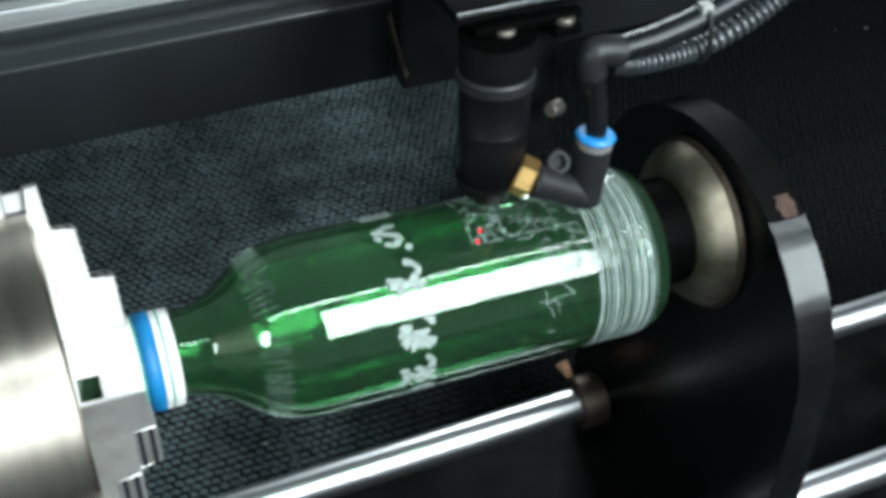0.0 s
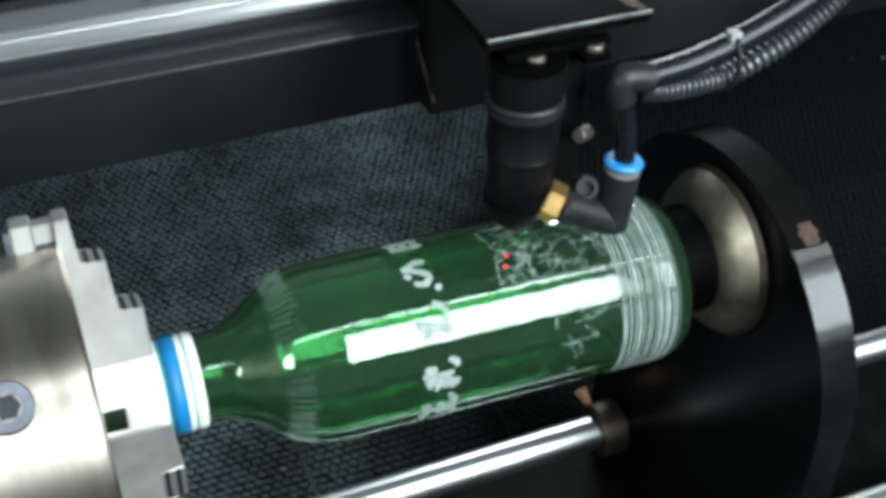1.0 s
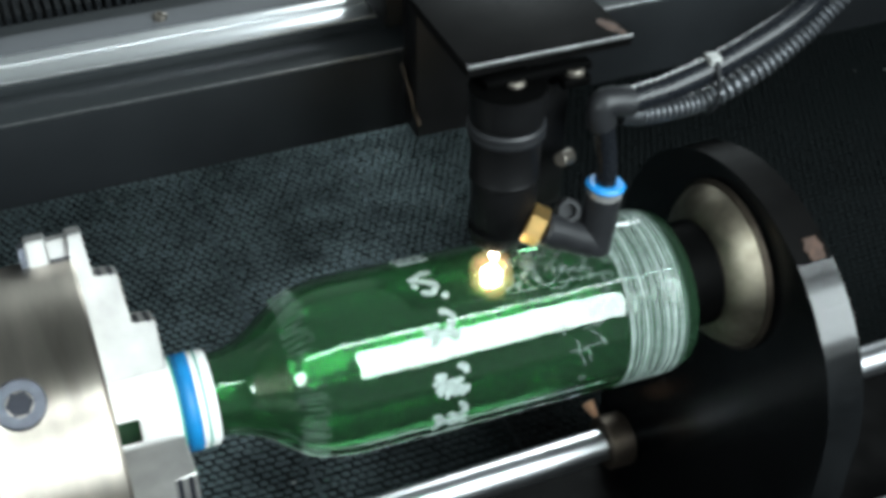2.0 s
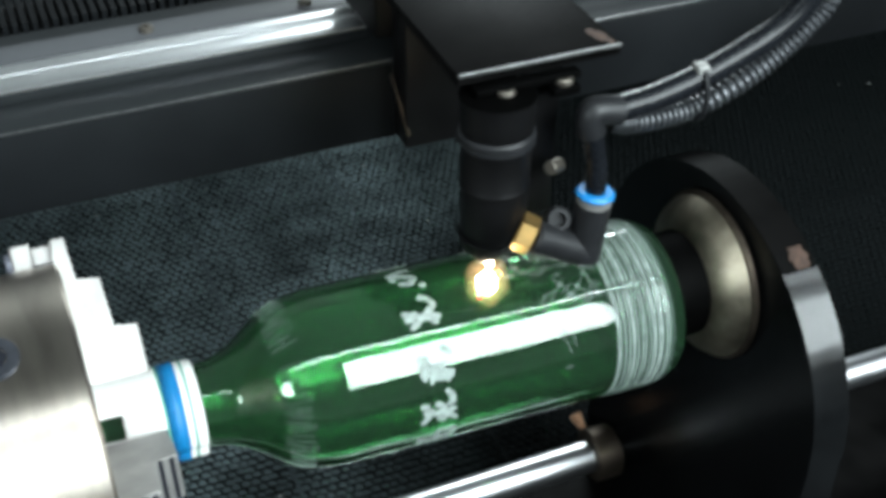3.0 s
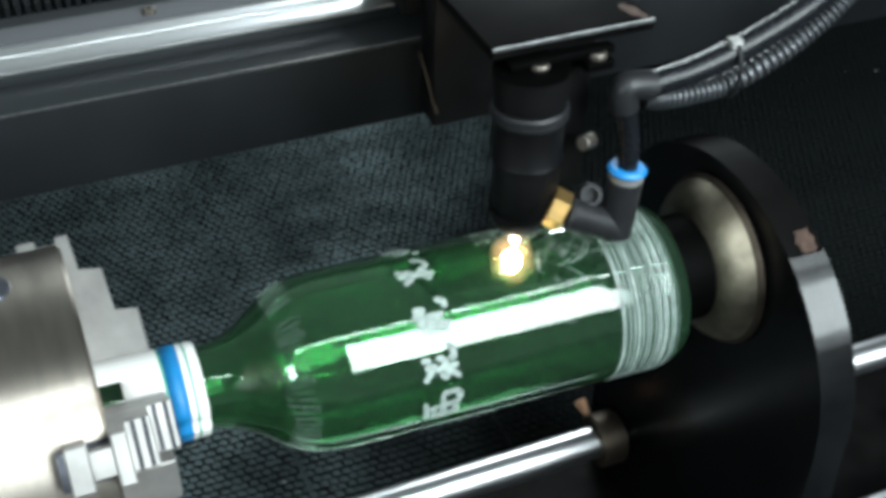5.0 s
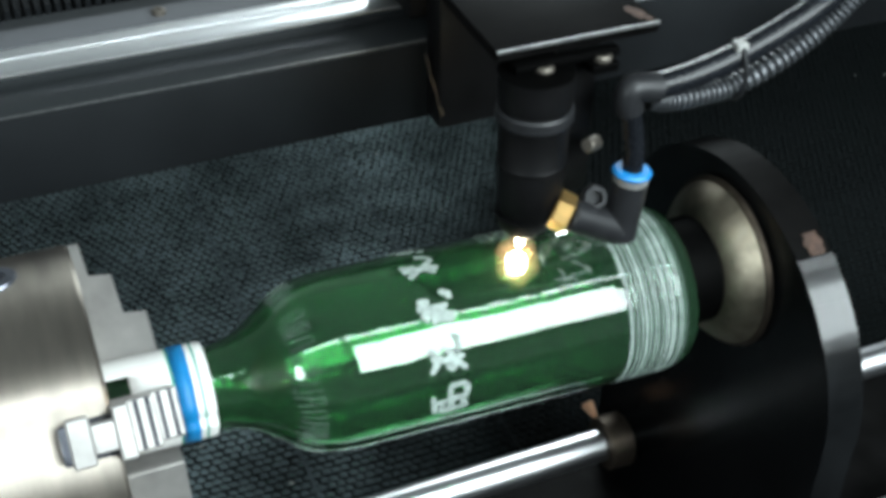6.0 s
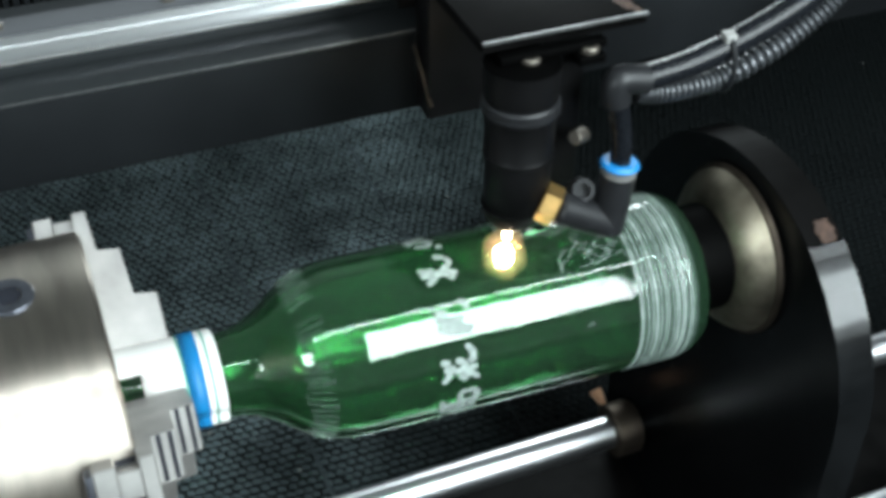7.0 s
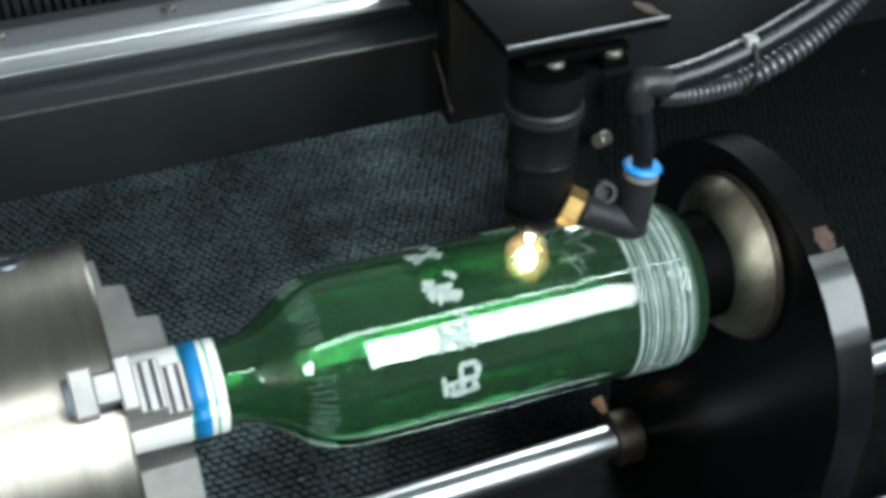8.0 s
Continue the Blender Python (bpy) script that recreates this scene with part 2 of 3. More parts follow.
def lathe(profile, segments=64, axis="X", closed=False):
    """A body of revolution from (along, radius) pairs round the X or Z axis."""
    bm = bmesh.new()
    rings = []
    for a, r in profile:
        if r < 1e-6:
            rings.append([bm.verts.new((a, 0, 0) if axis == "X" else (0, 0, a))])
            continue
        ring = []
        for i in range(segments):
            c, s = math.cos(2 * math.pi * i / segments), math.sin(2 * math.pi * i / segments)
            ring.append(bm.verts.new((a, -r * s, r * c) if axis == "X" else (r * c, r * s, a)))
        rings.append(ring)
    pairs = list(zip(rings, rings[1:])) + ([(rings[-1], rings[0])] if closed else [])
    for p, q in pairs:
        for i in range(segments):
            j = (i + 1) % segments
            corners = [p[i % len(p)], p[j % len(p)], q[j % len(q)], q[i % len(q)]]
            corners = list(dict.fromkeys(corners))
            if len(corners) > 2:
                bm.faces.new(corners)
    return bm


def rod_between(a, b, r, segments=24, bevel=0.0):
    a, b = Vector(a), Vector(b)
    length = (b - a).length
    e = min(bevel, r * 0.5)
    prof = [(0, 0), (0, r - e), (e, r), (length - e, r), (length, r - e), (length, 0)] if e else [(0, 0), (0, r), (length, r), (length, 0)]
    bm = lathe(prof, segments, "Z")
    bmesh.ops.transform(bm, matrix=Matrix.Translation(a) @ (b - a).to_track_quat("Z", "Y").to_matrix().to_4x4(), verts=bm.verts)
    return bm


def smooth_line(points, steps=8):
    """A Catmull-Rom line through points."""
    pts = [Vector(p) for p in points]
    pts = [2 * pts[0] - pts[1]] + pts + [2 * pts[-1] - pts[-2]]
    out = []
    for i in range(1, len(pts) - 2):
        a, b, c, d = pts[i - 1:i + 3]
        for k in range(steps):
            t = k / steps
            out.append(0.5 * (2 * b + (c - a) * t + (2 * a - 5 * b + 4 * c - d) * t * t + (3 * b - a - 3 * c + d) * t ** 3))
    return out + [pts[-2]]


def sweep(line, radius, segments=16):
    """A tube along a line; radius is a number or a function of the running index."""
    bm = bmesh.new()
    rings, up = [], Vector((0, 1, 0))
    for i, p in enumerate(line):
        d = (line[min(i + 1, len(line) - 1)] - line[max(i - 1, 0)]).normalized()
        side = d.cross(up).normalized()
        nrm = side.cross(d)
        r = radius(i) if callable(radius) else radius
        rings.append([bm.verts.new(p + r * (math.cos(a) * side + math.sin(a) * nrm)) for a in (2 * math.pi * k / segments for k in range(segments))])
    for p, q in zip(rings, rings[1:]):
        for i in range(segments):
            j = (i + 1) % segments
            bm.faces.new((p[i], p[j], q[j], q[i]))
    bm.faces.new(rings[0]), bm.faces.new(rings[-1])
    return bm


def on_bottle(x, phi, r):
    """The point at x along the bottle and phi degrees from its top towards the front."""
    return Vector((x, -r * math.sin(radians(phi)), r * math.cos(radians(phi))))


def ribbon(bm, points, width, r):
    """A thin raised strip on a cylinder of radius r through (x, phi) points; widths in metres."""
    flat = [Vector((x, radians(p) * r, 0)) for x, p in points]
    rows = []
    for i, p in enumerate(flat):
        d = (flat[min(i + 1, len(flat) - 1)] - flat[max(i - 1, 0)]).normalized()
        w = width * (0.75 + 0.5 * noise.random()) * 0.5 * (0.55 if i in (0, len(flat) - 1) else 1)
        o = Vector((-d.y, d.x, 0)) * w
        rows.append([bm.verts.new(on_bottle(q.x, math.degrees(q.y / r), r + h)) for q, h in ((p + o, 0.00005), (p + o, 0.0002), (p - o, 0.0002), (p - o, 0.00005))])
    for a, b in zip(rows, rows[1:]):
        for k in range(4):
            bm.faces.new((a[k], a[(k + 1) % 4], b[(k + 1) % 4], b[k]))
    bm.faces.new(rows[0]), bm.faces.new(rows[-1])
    return bm


def blob(place, r, squash=(1, 1, 1), seed=0):
    bm = bmesh.new()
    bmesh.ops.create_icosphere(bm, subdivisions=3, radius=1.0)
    for v in bm.verts:
        k = 1 + 0.22 * noise.noise(v.co * 1.7 + Vector((seed, 0, 0)))
        v.co = Vector(place) + Vector((v.co.x * r * squash[0] * k, v.co.y * r * squash[1] * k, v.co.z * r * squash[2] * k))
    return bm


# ---- setting: workshop room, casing, bed ----
BED_Z = -0.20
for name, b in (("wall_back", (-2.2, 2.6, 2.0, 2.1, -1.0, 1.8)), ("wall_front", (-2.2, 2.6, -2.1, -2.0, -1.0, 1.8)),
                ("wall_left", (-2.3, -2.2, -2.1, 2.1, -1.0, 1.8)), ("wall_right", (2.6, 2.7, -2.1, 2.1, -1.0, 1.8)),
                ("floor", (-2.3, 2.7, -2.1, 2.1, -1.1, -1.0)), ("ceiling", (-2.3, 2.7, -2.1, 2.1, 1.8, 1.9))):
    tagged(part(name, box(*b), WALL, smooth=False), "plain grey workshop " + name.split("_")[0], name.split("_")[0], kind="structure")
casing = thing("machine_casing", "dark painted sheet metal casing round the engraving bed", "casing", kind="structure")
for name, b in (("back_panel", (-0.72, 1.12, 0.72, 0.74, -0.32, 0.20)), ("side_panel", (-0.74, -0.72, -0.5, 0.74, -0.32, 0.10)),
                ("side_panel", (1.12, 1.14, -0.5, 0.74, -0.32, 0.10)), ("front_panel", (-0.72, 1.12, -0.5, -0.48, -0.32, -0.10)),
                ("bottom_panel", (-0.72, 1.12, -0.48, 0.72, -0.32, -0.30))):
    part(name, box(*b, bevel=0.003), CASE, casing)

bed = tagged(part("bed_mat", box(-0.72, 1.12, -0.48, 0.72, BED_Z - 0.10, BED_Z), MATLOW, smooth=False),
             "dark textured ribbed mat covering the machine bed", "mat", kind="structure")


def mat_bumps():
    """Staggered rows of low lozenges over the part of the mat that lies open to view."""
    verts, faces = [], []
    px, py = 0.0054, 0.0050
    for j in range(int(0.78 / py)):
        for i in range(int(1.05 / px)):
            x = -0.25 + (i + 0.5 * (j % 2)) * px + random.uniform(-0.0005, 0.0005)
            y = -0.22 + j * py + random.uniform(-0.0004, 0.0004)
            h = 0.0019 * random.uniform(0.6, 1.2)
            ax, ay = px * random.uniform(0.37, 0.45), py * random.uniform(0.32, 0.41)
            k = len(verts)
            verts += [(x - ax, y - ay * 0.6, BED_Z), (x + ax, y - ay, BED_Z), (x + ax, y + ay * 0.6, BED_Z), (x - ax, y + ay, BED_Z),
                      (x - ax * 0.5, y - ay * 0.2, BED_Z + h), (x + ax * 0.5, y - ay * 0.5, BED_Z + h), (x + ax * 0.5, y + ay * 0.2, BED_Z + h), (x - ax * 0.5, y + ay * 0.5, BED_Z + h)]
            faces += [(k + 4, k + 5, k + 6, k + 7)] + [(k + a, k + (a + 1) % 4, k + 4 + (a + 1) % 4, k + 4 + a) for a in range(4)]
    data = bpy.data.meshes.new("ribs")
    data.from_pydata(verts, [], faces)
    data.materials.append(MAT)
    ob = new("ribs", data)
    ob.parent = bed
    return tagged(ob, "raised ribs of the mat", kind="stuff")


mat_bumps()
for x in (-0.246, -0.132, -0.018, 0.100, 0.214):
    bm = bmesh.new()
    for k in range(30):
        y = -0.2 + k * 0.026
        box(x - 0.0011 + random.uniform(-3e-4, 3e-4), x + 0.0011 + random.uniform(-3e-4, 3e-4), y, y + 0.0255, BED_Z, BED_Z + 0.0019, bm=bm)
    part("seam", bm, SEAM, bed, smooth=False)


# ---- gantry beam with its rail ----
beam = thing("gantry_beam", "dark anodised gantry beam with a bright linear rail on top", "beam", kind="structure")
part("beam_body", box(-0.72, 1.12, 0.10, 0.180, 0.0322, 0.0684, bevel=0.0011), BEAM, beam)
part("edge_strip", box(-0.72, 1.12, 0.0998, 0.1003, 0.0681, 0.0686), WORN_GLINT, beam, "worn bright edge", smooth=False)
part("rail_seat", box(-0.70, 1.10, 0.1206, 0.1600, 0.0685, 0.0734, bevel=0.0005), BEAM, beam)
part("front_cover", box(-0.72, 1.12, 0.0984, 0.0999, 0.0325, 0.0676, bevel=0.0003), COVER, beam, "matt black front cover")
rail = part("linear_rail", box(-0.70, 1.10, 0.1200, 0.1320, 0.0735, 0.0750, bevel=0.0003), ALU, beam, "polished steel linear rail")
part("rail_lip", box(-0.70, 1.10, 0.1328, 0.1403, 0.0735, 0.0753, bevel=0.0004), ALU, rail)
part("cover_strip", box(-0.70, 1.10, 0.1410, 0.1565, 0.0735, 0.0752, bevel=0.0004), STRIP, beam, "grey cover strip")
for k in range(-6, 14):
    x = 0.0585 + 0.0685 * k
    bm = lathe([(0, 0), (0, 0.0030), (0.0016, 0.0030), (0.0022, 0.0022), (0.0022, 0.0012), (0.0010, 0.0012), (0.0010, 0)], 12, "Z")
    bmesh.ops.translate(bm, vec=(x, 0.1490, 0.0752), verts=bm.verts)
    part("screw", bm, SILVER, beam)
chain = thing("cable_chain", "black ribbed cable chain lying behind the rail", "cable chain")
part("tray", box(-0.70, 0.60, 0.181, 0.226, 0.050, 0.060, bevel=0.001), CASE, chain)
for k in range(110):
    x = -0.16 + k * 0.0042
    part("rib", box(x, x + 0.0024, 0.184, 0.222, 0.060, 0.070, bevel=0.0), COVER, chain, smooth=False)

# ---- rods of the rotary unit, tailstock ----
ROD_Z = -0.151
for y in (0.0490, -0.0430):
    rod = thing("guide_rod", "polished chromed guide rod under the bottle", "rod", "guide rods")
    part("shaft", rod_between((-0.20, y, ROD_Z), (0.75, y, ROD_Z), 0.0083, 32), CHROME, rod)
base = thing("rotary_base", "low black foot of the rotary unit on the mat", "base")
for x0, x1 in ((-0.22, -0.16), (0.70, 0.76)):
    part("foot", box(x0, x1, -0.07, 0.07, BED_Z, ROD_Z + 0.014, bevel=0.002), PAINT, base)

rail_plate = thing("base_plate", "plain black painted plate under the guide rods", "plate")
part("sheet", box(-0.30, 0.85, -0.30, 0.074, BED_Z + 0.0022, BED_Z + 0.011, bevel=0.001), PLATE, rail_plate)

TAIL_X, TAIL_T, TAIL_R, TAIL_Y, TAIL_Z = 0.2492, 0.0157, 0.0800, 0.001, -0.0378
tail = thing("tailstock", "black round-topped tailstock plate with worn shiny rim and rust", "tailstock")


def tail_plate():
    bm = bmesh.new()
    outline = [(TAIL_Y - TAIL_R, BED_Z + 0.0112)]
    outline += [(TAIL_Y - TAIL_R * math.cos(a), TAIL_Z + TAIL_R * math.sin(a)) for a in (math.pi * k / 40 for k in range(41))]
    outline += [(TAIL_Y + TAIL_R, BED_Z + 0.0112)]
    rings = [[bm.verts.new((x, y, z)) for y, z in outline] for x in (TAIL_X, TAIL_X + TAIL_T)]
    for i in range(len(outline)):
        j = (i + 1) % len(outline)
        bm.faces.new((rings[0][i], rings[0][j], rings[1][j], rings[1][i]))
    bm.faces.new(rings[0]), bm.faces.new(rings[1])
    bmesh.ops.bevel(bm, geom=bm.edges[:], offset=0.0012, segments=2, profile=0.5, affect="EDGES")
    return bm


plate = part("plate", tail_plate(), PAINT, tail)
plate.data.materials.append(RIM)
plate.data.materials.append(PLATE)
for face in plate.data.polygons:  # the rim is worn to a satin gloss at the front and still matt on top
    face.material_index = 0 if abs(face.normal.x) >= 0.6 else 2 if face.normal.z > 0.84 else 1
patch = bmesh.new()
rows = []
for k in range(7):
    a = radians(58 + 1.1 * k)
    y, z = TAIL_Y - (TAIL_R + 0.0004) * math.cos(a), TAIL_Z + (TAIL_R + 0.0004) * math.sin(a)
    w = 0.0042 - 0.0014 * abs(k - 3) / 3 + 0.0006 * math.sin(2.3 * k)
    dy, dz = 0.0006 * math.cos(a), -0.0006 * math.sin(a)
    rows.append([patch.verts.new(v) for v in ((0.2590 - w, y, z), (0.2590 + 0.9 * w, y, z), (0.2590 + 0.9 * w, y + dy, z + dz), (0.2590 - w, y + dy, z + dz))])
for p, q in zip(rows, rows[1:]):
    for k in range(4):
        patch.faces.new((p[k], p[(k + 1) % 4], q[(k + 1) % 4], q[k]))
patch.faces.new(rows[0]), patch.faces.new(rows[-1])
part("rust_patch", patch, RUST, tail, "brown rusty patch on the rim")
part("spindle", rod_between((0.2480, 0, 0), (TAIL_X + 0.002, 0, 0), 0.011, 32, 0.001), BLACK, tail)
for y in (0.0490, -0.0430):
    bm = lathe([(0.2328, 0.0085), (0.2328, 0.0128), (0.2338, 0.0138), (0.2453, 0.0138), (0.2463, 0.0128), (0.2463, 0.0085)], 40)
    bmesh.ops.translate(bm, vec=(0, y, ROD_Z), verts=bm.verts)
    part("bushing", bm, BRONZE, tail, "dull bronze bushing round the rod")
    part("boss", rod_between((0.2464, y, ROD_Z), (TAIL_X + 0.001, y, ROD_Z), 0.0102, 32), PAINT, tail)
bm = lathe([(-0.0075, 0), (-0.0072, 0.0008), (0.0035, 0.0034), (0.0050, 0.0030), (0.0054, 0)], 7, "Z")
bmesh.ops.transform(bm, matrix=Matrix.Translation((0.2385, 0.0700, -0.1490)) @ Vector((-0.25, 0.75, 0.6)).to_track_quat("Z", "Y").to_matrix().to_4x4(), verts=bm.verts)
part("clip", bm, COPPER, tail, "small copper-coloured clip")

# ---- turning parts: chuck, sleeve, bottle, cone ----
chuck = thing("lathe_chuck", "machined steel three-jaw chuck gripping the bottle neck", "chuck")
CR = 0.0638
part("body", lathe([(-0.095, 0), (-0.095, CR - 0.002), (-0.093, CR), (-0.0012, CR), (0, CR - 0.0012), (0, 0.016), (-0.02, 0.016), (-0.02, 0)], 128), STEEL, chuck)


def jaw():
    """A stepped jaw that stands along +z; x is the chuck's axis."""
    prof = [(-0.0100, 0.0185), (0.0218, 0.0185), (0.0218, 0.0366), (0.0132, 0.0368), (0.0132, 0.0554), (0.0046, 0.0556), (0.0046, 0.0718), (-0.0005, 0.0718), (-0.0005, 0.0600), (-0.0100, 0.0600)]
    w = 0.0083
    bm = bmesh.new()
    rings = [[bm.verts.new((x, y, z)) for x, z in prof] for y in (-w, w)]
    for i in range(len(prof)):
        j = (i + 1) % len(prof)
        bm.faces.new((rings[0][i], rings[0][j], rings[1][j], rings[1][i]))
    bm.faces.new(rings[0]), bm.faces.new(rings[1])
    bmesh.ops.bevel(bm, geom=bm.edges[:], offset=0.0006, segments=1, affect="EDGES")
    return box(-0.0075, 0.0, -0.0046, 0.0046, 0.0560, 0.0708, bevel=0.0005, bm=bm, segments=1)


for k, phi in enumerate((38, -82, 158)):
    turn = pose(0, 0, 0, phi, 0, 0)
    bm = jaw()
    bmesh.ops.transform(bm, matrix=turn, verts=bm.verts)
    j = part("jaw", bm, JAW, chuck, smooth=False)
    for x0, z0 in ((0.0150, 0.0367), (0.0187, 0.0367), (0.0066, 0.0555), (0.0102, 0.0555)):
        bm = box(x0, x0 + 0.0015, -0.0079, 0.0079, z0 - 0.001, z0 + 0.00015)
        bmesh.ops.transform(bm, matrix=turn, verts=bm.verts)
        part("slot", bm, DARKHOLE, j, smooth=False)
    bm = box(-0.0142, -0.0072, -0.0075, 0.0075, 0.0560, 0.0722, bevel=0.0006, segments=1)
    bmesh.ops.transform(bm, matrix=turn, verts=bm.verts)
    part("guide_flange", bm, JAW, j, smooth=False)
    bm = box(-0.0165, -0.0132, -0.0060, 0.0060, 0.0580, 0.0705, bevel=0.0010, segments=2)
    bmesh.ops.transform(bm, matrix=turn, verts=bm.verts)
    part("end_stop", bm, PLUG, j, "dark polished end stop")
    # shade beside the jaw's neck, drawn as dark strips on the chuck
    for y in (-0.0063, 0.0046):
        bm = box(-0.0072, -0.0002, y, y + 0.0017, CR - 0.004, CR + 0.0004)
        bmesh.ops.transform(bm, matrix=turn, verts=bm.verts)
        part("jaw_slot", bm, DARKHOLE, chuck, "dark strip for the shade in the guide slot", smooth=False)
    bm = lathe([(0, 0.0040), (0.0012, 0.0042), (0.0012, 0.0075), (0.0002, 0.0082), (-0.004, 0.0082), (-0.004, 0.0040)], 32, "Z", closed=True)
    bmesh.ops.transform(bm, matrix=pose(0, 0, 0, phi - 60, 0, 0) @ Matrix.Translation((-0.0255, 0, CR - 0.0006)), verts=bm.verts)
    plug = part("key_socket", bm, PLUG, chuck, "dark blued key socket")
    # the socket's shaded depth, drawn as a dark disc
    bm = lathe([(0, 0), (0, 0.0041)], 6, "Z")
    bmesh.ops.transform(bm, matrix=pose(0, 0, 0, phi - 60, 0, 0) @ Matrix.Translation((-0.0255, 0, CR + 0.0003)), verts=bm.verts)
    part("recess", bm, DARKHOLE, plug, smooth=False)


def sleeve_mesh(xs, lift=0.0):
    """A paper strip wound once round the neck, lapping over itself, with a piece torn out by the chuck."""
    bm = bmesh.new()
    n = 84
    rows = []
    for i in range(n + 1):
        a = 58 + 388 * i / n
        r = lift + 0.0167 + 0.0011 * i / n + 0.00018 * math.sin(a / 21)
        if i < 4:
            r += 0.0006 * (1 - i / 4)
        fold = (a - 72 + 180) % 360 - 180
        r -= 0.0019 * math.exp(-(fold / 8.0) ** 2)
        rows.append([bm.verts.new(on_bottle(x, a, r - (0.0006 if x > 0.035 else 0))) for x in xs])
    for i in range(n):
        a = (58 + 388 * (i + 0.5) / n) % 360
        for k in range(len(xs) - 1):
            if -1 < a < 26 and -0.002 < xs[k] < 0.0085:
                continue
            bm.faces.new((rows[i][k], rows[i + 1][k], rows[i + 1][k + 1], rows[i][k + 1]))
    return bm


sleeve = thing("paper_sleeve", "white paper sleeve with a blue band wound round the bottle neck", "paper sleeve")
for name, xs, lift, mat in (("paper", [-0.004, 0.001, 0.004, 0.0085, 0.014, 0.019, 0.0233, 0.0291, 0.0320, 0.0345, 0.0355], 0.0, PAPER),
                            ("blue_band", [0.0233, 0.0291], 0.00012, BAND)):
    ob = part(name, sleeve_mesh(xs, lift), mat, sleeve, "printed blue band" if mat is BAND else "")
    mod = ob.modifiers.new("thickness", "SOLIDIFY")
    mod.thickness, mod.offset = (0.0004, -1) if mat is PAPER else (0.0001, 1)

R = 0.0334
OUTER = [(-0.012, 0.0140), (0.020, 0.0146), (0.036, 0.0150), (0.041, 0.0157), (0.0450, 0.0168), (0.0490, 0.0186), (0.0530, 0.0211), (0.0570, 0.0241), (0.0610, 0.0270), (0.0650, 0.0294),
         (0.0690, 0.0311), (0.0735, 0.0323), (0.0785, 0.0331), (0.085, 0.0334), (0.140, 0.0334), (0.207, 0.0334), (0.2135, 0.0328), (0.2172, 0.0308), (0.2185, 0.0278), (0.2178, 0.0247), (0.2145, 0.0140), (0.2130, 0.0000)]
INNER = [(0.2100, 0.0000), (0.2105, 0.0140), (0.2125, 0.0247), (0.2120, 0.0288), (0.2075, 0.0308), (0.140, 0.0309), (0.085, 0.0309), (0.0785, 0.0306), (0.0735, 0.0298), (0.0690, 0.0286), (0.0650, 0.0268),
         (0.0610, 0.0243), (0.0570, 0.0213), (0.0530, 0.0183), (0.0490, 0.0158), (0.0450, 0.0141), (0.041, 0.0131), (0.036, 0.0124), (0.020, 0.0120), (-0.012, 0.0115)]
bottle = thing("glass_bottle", "green glass bottle with frosted engraved marks and base", "bottle")
glass = part("glass", lathe(OUTER + INNER, 96, closed=True), GLASS, bottle)


def radius_at(x):
    for (x0, r0), (x1, r1) in zip(OUTER, OUTER[1:]):
        if x0 <= x <= x1:
            return r0 + (r1 - r0) * (x - x0) / max(1e-9, x1 - x0)
    return R


def emboss_mark(phi):
    """A raised moulded mark on the shoulder, made of plain bars along and across the bottle."""
    bm = bmesh.new()
    x0, span = 0.0605, 0.0105
    for p in ((-3.0, 0, 3.0) if random.random() < 0.35 else (-2.6, 2.6)):
        a, b = random.uniform(0, 0.2), random.uniform(0.8, 1)
        lean = random.choice((0, 0, -1.6, 1.6))
        line = []
        for k in range(7):
            x = x0 + span * (a + (b - a) * k / 6)
            line.append(on_bottle(x, phi + p + lean * (k / 6 - 0.5), radius_at(x)))
        merged(bm, sweep(line, 0.00042, 6))
    for u in random.sample((0.06, 0.5, 0.94), random.choice((1, 1, 2))):
        x = x0 + span * u
        merged(bm, sweep([on_bottle(x, phi - 2.6 + 5.2 * k / 4, radius_at(x)) for k in range(5)], 0.00040, 6))
    return bm


for k in range(36):
    if k % 12 != 11:
        part("moulded_mark", emboss_mark(k * 10.0), EMBOSS, bottle)

# frosted rings near the base
x = 0.1872
while x < 0.2108:
    w = random.choice((0.0003, 0.0004, 0.0004, 0.0006, 0.0009))
    tilt, ph = random.uniform(-0.0004, 0.0004), random.uniform(0, 6)
    bm = bmesh.new()
    ribbon(bm, [(x + tilt * math.sin(radians(a) + ph), a) for a in range(0, 361, 6)], w, radius_at(x))
    x += w + random.choice((0.0005, 0.0008, 0.0012, 0.0016))
    part("frosted_ring", bm, FROST, bottle)
part("frosted_band", lathe([(0.1866, R + 0.00004), (0.1930, R + 0.00006), (0.2070, R + 0.00006), (0.2115, R - 0.00025)], 96), HAZE, bottle, "hazy ground-glass band")

